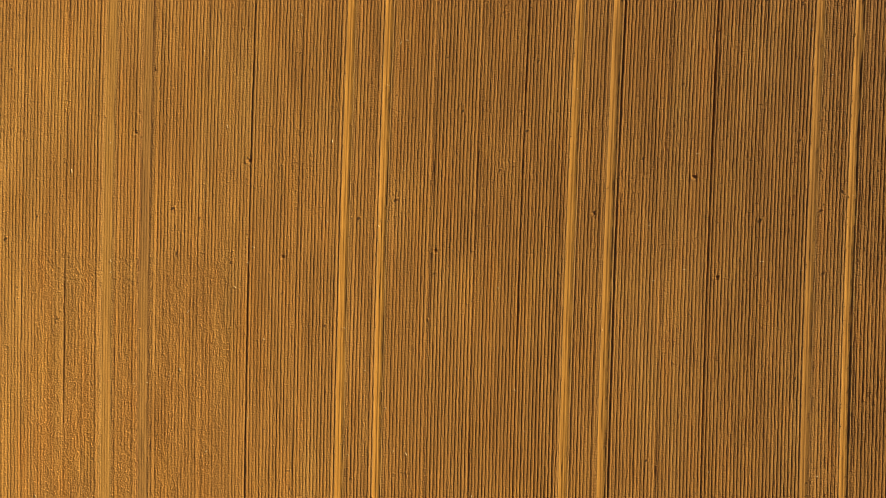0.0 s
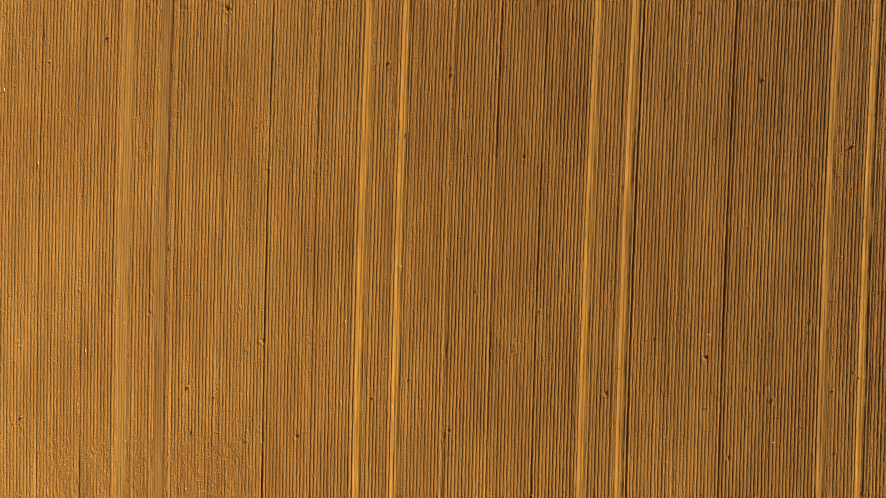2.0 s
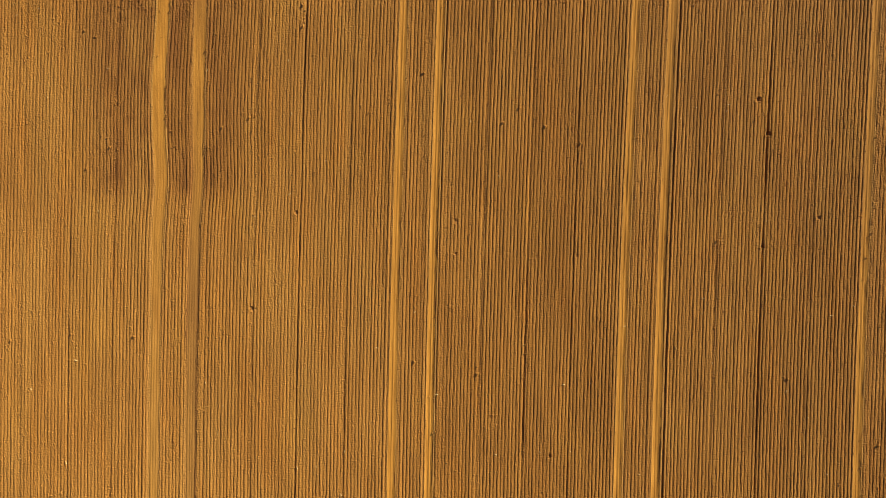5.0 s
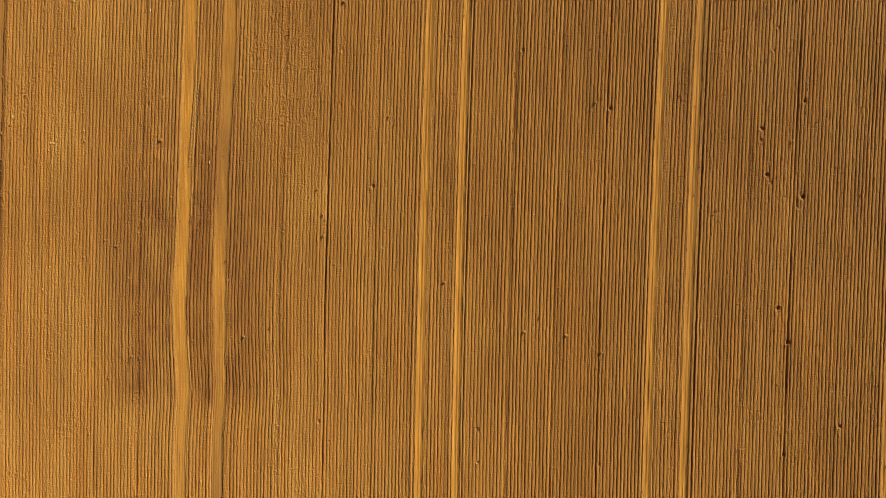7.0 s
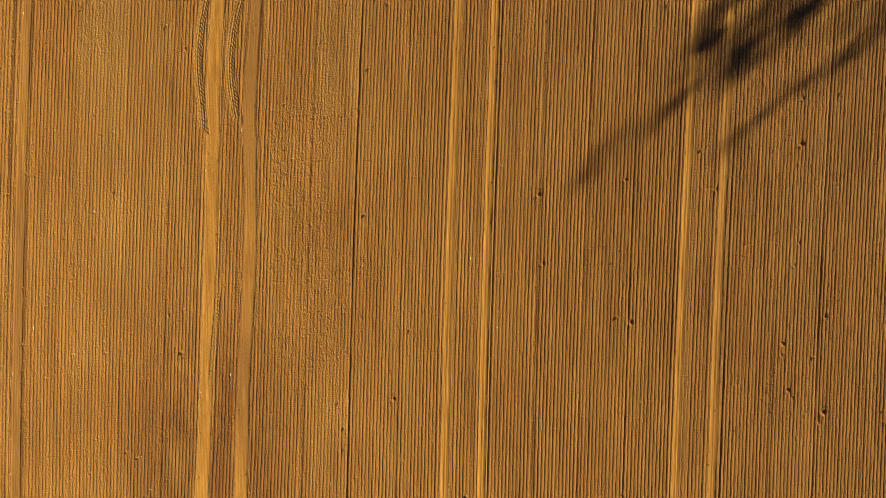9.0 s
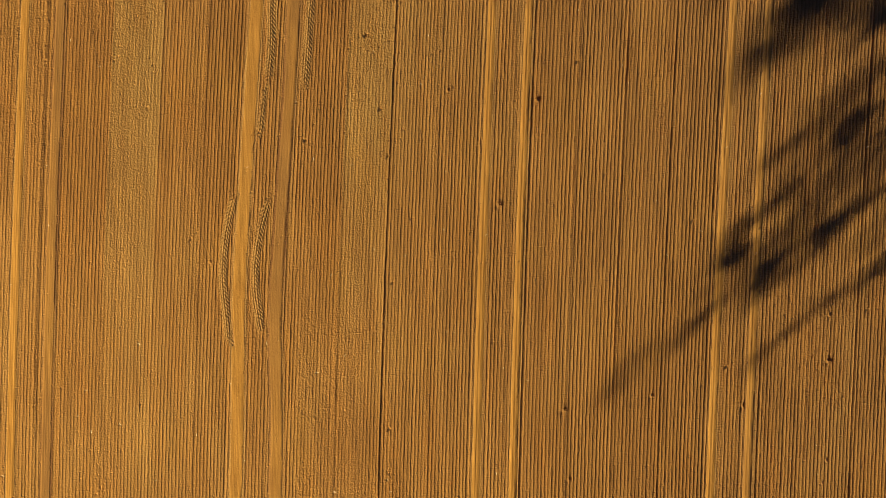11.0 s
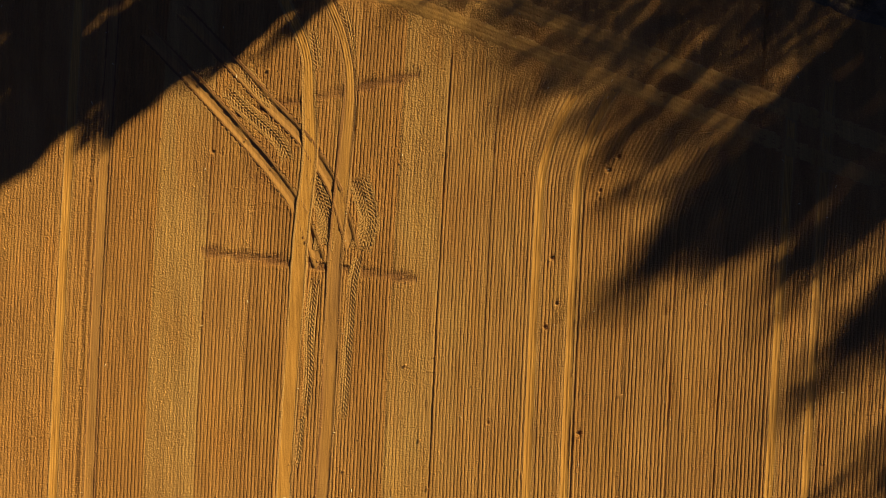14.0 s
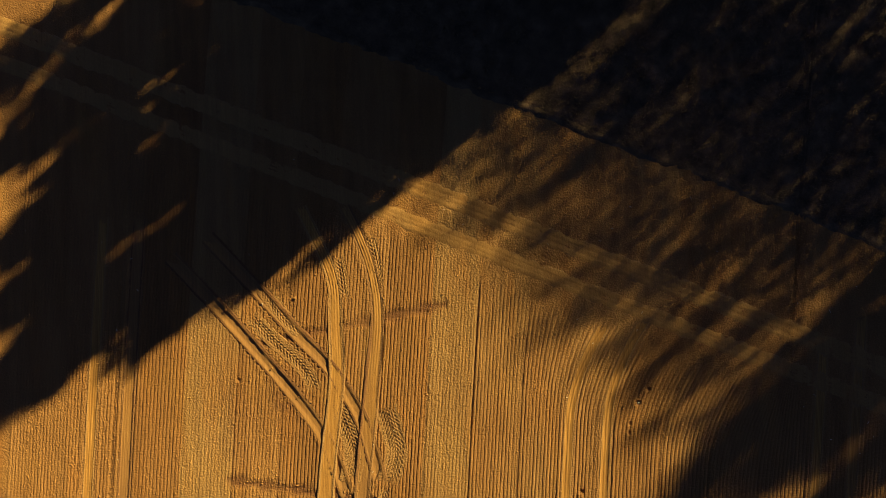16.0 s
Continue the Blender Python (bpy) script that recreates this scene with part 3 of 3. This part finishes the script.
def build_crumbs(count):
    """Small crumbs of soil, strewn thickest where the tilth is coarse."""
    r = np.random.RandomState(77)
    y = r.uniform(-13, 90, count)
    u = ROW * r.randint(-190, 125, count) + r.uniform(0.045, 0.14, count)     # on the ridges, clear of the furrows
    x = row_x(u, y)
    keep = (edge_distance(x, y) < -0.5) & (x > -30) & (x < 20)
    for key, p, half, *_ in TRACKS + PRINTS:
        d, on = cross_distance(x, y, p)
        keep &= ~((d < half + (0.28 if key[0] in "egp" else -0.03)) & (on > 0.5)) | (r.uniform(size=count) < (0.0 if key[0] in "egp" else 0.03))
    for bar in BARS:
        keep &= (bar_distance(x, y, bar) > 0.2) | (r.uniform(size=count) < 0.3)
    x, y, u = x[keep], y[keep], u[keep]
    n = len(x)
    size = r.choice((0.016, 0.021, 0.026, 0.033, 0.044), n, p=(0.3, 0.32, 0.23, 0.12, 0.03))[:, None]
    a = r.uniform(0, math.tau, n)[:, None] + np.arange(3)[None] * math.tau / 3
    rad = size * r.uniform(0.8, 1.5, (n, 3))
    ring = np.stack([x[:, None] + rad * np.cos(a), y[:, None] + rad * np.sin(a), np.full((n, 3), -0.005)], -1)
    top = np.stack([x, y, 0.026 + size[:, 0] * r.uniform(0.5, 1.2, n)], -1)[:, None]
    co = np.concatenate([ring, top], 1).reshape(-1, 3)
    f = np.array([(0, 1, 3), (1, 2, 3), (2, 0, 3)])[None] + 4 * np.arange(n)[:, None, None]
    me = mesh_from("soil_crumbs", co, f.reshape(-1, 3), CLOD, False)
    damp = np.clip(np.exp(-((x + 16.0) / 4.0) ** 4) * smooth(y, 25.2, 27.0) * (1 - smooth(y, 34, 46)), 0, 1) * 0.75
    put_attr(me, "moist_shade", np.repeat(damp, 4))
    put_attr(me, "tone", np.repeat(0.5 + 0.45 * drill_pass(u, y)[0], 4))
    tagged(new("soil_crumbs", me), "loose crumbs of dry soil on sown rows", "soil crumbs", kind="stuff")


build_crumbs(240000)


def sliver(r):
    a, l, w = r.uniform(0, math.tau), r.uniform(0.025, 0.08), 0.009
    c, s = math.cos(a), math.sin(a)
    v = np.array([(-l, -w, 0), (l, -w, 0), (l, w, 0.01), (-l, w, 0.01), (-l, 0, 0.02), (l, 0, 0.025)])
    m = np.array([(c, -s, 0), (s, c, 0), (0, 0, 1)])
    return v @ m.T, np.array([(0, 1, 4), (1, 5, 4), (4, 5, 3), (5, 2, 3)])


def on_field(r):
    x, y = r.uniform(-28, 19), r.uniform(-13, 86)
    return None if edge_distance(x, y) > -0.4 else (x, y, 0.03)


scatter("straw_bits", 350, sliver, STRAW, on_field, "pale straw fragments scattered on soil", "straw")


def tuft(r):
    v, f = [], []
    for k in range(5):
        a, l, lean = r.uniform(0, math.tau), r.uniform(0.04, 0.12), r.uniform(0.2, 0.8)
        c, s, w = math.cos(a), math.sin(a), 0.018
        o = np.array([c, s, 0]) * 0.05
        v += [o + (-s * w, c * w, 0), o + (s * w, -c * w, 0), o + (c * lean * l, s * lean * l, l)]
        f.append((3 * k, 3 * k + 1, 3 * k + 2))
    return np.array(v), np.array(f)


def on_verge(r):
    x, y = r.uniform(-22, 22), r.uniform(74, 100)
    s = edge_distance(x, y)
    return None if s < 0.12 or s > 18 else (x, y, 0.02)


scatter("grass", 40000, tuft, GRASS, on_verge, "rough dry grass tufts on the verge", "grass")


# ---------------------------------------------------------------- trees along the boundary, beyond the verge
def tube(verts, faces, a, b, ra, rb, sides=5):
    axis = (b - a).normalized()
    side = axis.orthogonal().normalized()
    other = axis.cross(side)
    base = len(verts)
    for c, r in ((a, ra), (b, rb)):
        for k in range(sides):
            t = math.tau * k / sides
            verts.append(c + side * (r * math.cos(t)) + other * (r * math.sin(t)))
    for k in range(sides):
        n = (k + 1) % sides
        faces.append((base + k, base + n, base + sides + n, base + sides + k))


def tree(x, y, height, spread, clear, leaves, seed, label, limbs=22, leaf=0.2, puff=0.2, blunt=2.5, balls=()):
    """Trunk with steep limbs and upright sprays of twigs; long narrow leaf clumps set along the sprays."""
    r = random.Random(seed)
    verts, faces, sprays = [], [], []
    knots = [Vector((r.uniform(-0.1, 0.1) * t * 3, r.uniform(-0.1, 0.1) * t * 3, t * height)) for t in (0, 0.2, 0.4, 0.6, 0.8, 1)]
    thick = 0.006 * height + 0.022 * spread

    def on_trunk(t):
        i = min(4, int(t * 5))
        return knots[i].lerp(knots[i + 1], t * 5 - i)

    for k in range(5):
        tube(verts, faces, knots[k], knots[k + 1], thick * (1 - 0.19 * k), thick * (1 - 0.19 * (k + 1)), 8)
    for k in range(limbs):
        s = (k + r.random()) / limbs
        top = clear + (1 - clear) * s
        out = spread * min(1.0, 0.35 + s / 0.2) * (1 - s ** blunt) * r.uniform(0.45, 1.0)
        ang = k * 2.4 + r.uniform(-0.5, 0.5)
        rise = min(top * height * 0.9, out * r.uniform(0.6, 1.2) + 0.06 * height)
        a = on_trunk(max(0.04, top - rise / height))
        b = Vector((on_trunk(top).x + math.cos(ang) * out, on_trunk(top).y + math.sin(ang) * out, top * height))
        mid = a.lerp(b, 0.55) + Vector((math.cos(ang), math.sin(ang), -0.6)) * 0.12 * out
        w = thick * 0.42 * (1 - 0.6 * s)
        tube(verts, faces, a, mid, w, w * 0.65)
        tube(verts, faces, mid, b, w * 0.65, w * 0.25)
        for q in range(8):
            f = r.uniform(0.35, 1.0)
            p = a.lerp(mid, f / 0.55) if f < 0.55 else mid.lerp(b, (f - 0.55) / 0.45)
            length = height * r.uniform(0.05, 0.15) * (1.15 - 0.5 * s)
            lean = 0.32 if leaves else 0.42
            d = Vector((r.uniform(-lean, lean) + 0.2 * math.cos(ang), r.uniform(-lean, lean) + 0.2 * math.sin(ang), 1)) * length
            d.z = min(d.z, max(0.2, height * 1.02 - p.z))
            tube(verts, faces, p, p + d, w * 0.32, w * 0.12, 4)
            sprays.append((p, d))
            for _ in range(4):
                e = p + d * r.uniform(0.15, 0.9)
                g = Vector((r.uniform(-0.5, 0.5), r.uniform(-0.5, 0.5), 1)) * length * r.uniform(0.25, 0.5)
                tube(verts, faces, e, e + g, w * 0.16, w * 0.06, 3)
                sprays.append((e, g))
    root = tagged(new("tree"), label, "tree", "trees along the field boundary")
    root.location = (x, y, 0.0)
    me = bpy.data.meshes.new("trunk")
    me.from_pydata([tuple(v) for v in verts], [], faces)
    me.materials.append(BARK)
    new("trunk", me).parent = root
    if leaves:
        n = np.random.RandomState(seed)
        pick = n.randint(0, len(sprays), leaves)
        p = np.array([tuple(q[0]) for q in sprays])[pick]
        d = np.array([tuple(q[1]) for q in sprays])[pick]
        u = n.uniform(0.0, 1.15, (leaves, 1))
        c = p + d * u + n.normal(0, 1, (leaves, 3)) * puff * (1.1 - 0.7 * u)
        a = n.normal(size=(leaves, 3)) * 0.4 + np.array((0, 0, 1.0))
        a /= np.linalg.norm(a, axis=1)[:, None]
        b = np.cross(a, n.normal(size=(leaves, 3)))
        b /= np.linalg.norm(b, axis=1)[:, None]
        size = n.uniform(0.6, 1.3, (leaves, 1)) * leaf
        v = np.stack([c - a * size * 1.5, c + b * size * 0.45, c + a * size * 1.5, c - b * size * 0.45], 1).reshape(-1, 3)
        me = mesh_from("crown", v, np.arange(4 * leaves).reshape(-1, 4), LEAF, False)
        new("crown", me).parent = root
    for k, (dx, dy, z, radius) in enumerate(balls):
        n = np.random.RandomState(seed * 10 + k)
        count = 95
        d = n.normal(size=(count, 3))
        d *= (radius * n.uniform(0.2, 1.0, count) ** 0.5 / np.linalg.norm(d, axis=1))[:, None]
        c = d + np.array((dx, dy, z))
        a, b = n.normal(0, 0.13, (count, 3)), n.normal(0, 0.07, (count, 3))
        me = mesh_from("leaf_clump", np.stack([c - a, c + b, c + a, c - b], 1).reshape(-1, 3), np.arange(4 * count).reshape(-1, 4), LEAF, False)
        new("leaf_clump", me).parent = root
    return root


COT = 1 / math.tan(el)
DENSE = "tall leafy tree on the field boundary"
BARE = "bare branching tree on the field boundary"
# where the shadow's tip falls, along and across the sun's way; height, spread, bare stem, leaves, seed, label, limbs, leaf, puff, bluntness
SHADE = [
    (24.8, 76.6, 16.0, 7.8, 0.08, 34000, 1, DENSE, 68, 0.24, 0.36, 1.7),
    (33.0, 74.3, 14.0, 3.5, 0.08, 11000, 22, DENSE, 40, 0.24, 0.34, 3.0),
    (36.4, 72.6, 13.0, 1.1, 0.1, 1000, 27, DENSE, 20, 0.20, 0.16, 2.0),
    (30.6, 74.4, 13.0, 1.1, 0.1, 1000, 28, DENSE, 20, 0.20, 0.16, 2.0),
    (40.4, 71.3, 13.0, 1.0, 0.1, 1000, 29, DENSE, 20, 0.20, 0.16, 2.0),
    (27.6, 75.5, 13.0, 1.0, 0.1, 1000, 56, DENSE, 20, 0.20, 0.16, 2.0),
    (27.8, 79.6, 15.0, 4.4, 0.08, 16000, 2, DENSE, 44, 0.24, 0.34, 2.2),
    (30.4, 81.8, 14.0, 3.8, 0.08, 11000, 21, DENSE, 40, 0.24, 0.34, 4.0),
    (33.0, 85.3, 14.0, 3.6, 0.08, 11000, 12, DENSE, 40, 0.24, 0.34, 4.0),
    (35.0, 75.2, 15.0, 6.0, 0.08, 18000, 3, DENSE, 44, 0.24, 0.34, 3.0),
    (42.0, 80.5, 13.0, 4.8, 0.08, 9000, 16, DENSE, 34, 0.24, 0.34, 3.0),
    (35.0, 88.2, 13.0, 4.2, 0.08, 6500, 17, DENSE, 34, 0.18, 0.40, 4.0),
    (45.2, 51.2, 19.0, 5.8, 0.10, 5600, 4, DENSE, 54, 0.13, 0.75, 3.0),
    (48.8, 51.7, 18.0, 3.5, 0.10, 12000, 5, DENSE, 44, 0.18, 0.50, 3.5),
    (50.0, 49.6, 18.0, 3.6, 0.10, 12000, 18, DENSE, 44, 0.18, 0.50, 3.5),
    (52.6, 46.8, 18.0, 4.0, 0.10, 8000, 7, DENSE, 40, 0.18, 0.50, 3.5),
    (49.4, 53.5, 17.0, 2.6, 0.25, 1000, 57, DENSE, 28, 0.13, 0.55, 3.0),
    (50.6, 45.4, 19.0, 4.6, 0.10, 3200, 26, DENSE, 48, 0.13, 0.75, 3.0),
    (48.2, 41.6, 19.0, 5.6, 0.10, 5200, 6, DENSE, 52, 0.13, 0.75, 3.0),
    (52.5, 42.6, 18.0, 4.0, 0.10, 12000, 13, DENSE, 44, 0.18, 0.50, 3.5),
    (54.0, 39.4, 18.0, 3.2, 0.10, 5000, 19, DENSE, 36, 0.16, 0.50, 3.0),
    (32.9, 34.5, 18.0, 1.5, 0.2, 420, 8, BARE, 24, 0.15, 0.17, 2.5),
    (40.2, 33.2, 16.0, 1.3, 0.2, 380, 9, BARE, 22, 0.15, 0.17, 2.5),
    (37.4, 31.0, 16.0, 1.0, 0.2, 120, 10, BARE, 14, 0.18, 0.14, 2.5),
    (40.0, 36.2, 16.0, 2.0, 0.2, 700, 11, BARE, 24, 0.12, 0.32, 2.5),
    (45.5, 37.6, 16.0, 2.2, 0.15, 900, 14, BARE, 26, 0.12, 0.36, 2.5),
    (42.5, 35.1, 16.0, 1.6, 0.2, 360, 24, BARE, 22, 0.13, 0.32, 2.5),
    (45.0, 32.1, 15.0, 1.6, 0.2, 360, 25, BARE, 22, 0.13, 0.32, 2.5),
    (44.5, 30.4, 15.0, 2.0, 0.15, 500, 15, BARE, 22, 0.12, 0.30, 2.5),
]
for k in range(25):
    SHADE.append((46.8 + (k * 7 % 10) * 0.5, 54.6 + 0.66 * k, 15.0 + (k * 2 % 3) * 1.1, 2.1 + 0.4 * (k % 3), 0.54, 620 if k < 6 else 700, 30 + k, BARE, 20, 0.13, 0.46, 2.6))
for k in range(8):
    SHADE.append((54.0 + (k * 5 % 7) * 0.9, 53.0 + 2.3 * k + (k * 3 % 4) * 0.3, 11.0 + (k * 2 % 5) * 0.8, 1.2, 0.4, 40, 60 + k, BARE, 9, 0.14, 0.2, 2.0))
for k in range(6):
    SHADE.append((60.5 + (k * 3 % 5) * 0.8, 37.5 + 5.2 * k, 12.0 + (k * 2 % 3) * 0.7, 1.5, 0.4, 40, 80 + k, BARE, 10, 0.14, 0.2, 2.0))
# round leafy growths high in the bare trees: tree's seed, along and across the sun's way, radius
GROWTHS = [(8, 41.2, 33.9, 0.6), (8, 40.4, 35.5, 0.42), (9, 44.5, 33.6, 0.45), (11, 48.5, 36.4, 0.55)]
for along, across, h, spread, clear, leaves, seed, label, limbs, leaf, puff, blunt in SHADE:
    far = along + h * COT
    balls = [(-(c - across) * math.sin(az), (c - across) * math.cos(az), (far - a) / COT, radius) for key, a, c, radius in GROWTHS if key == seed]
    tree(far * math.cos(az) - across * math.sin(az), far * math.sin(az) + across * math.cos(az), h, spread, clear, leaves, seed, label, limbs, leaf, puff, blunt, balls)
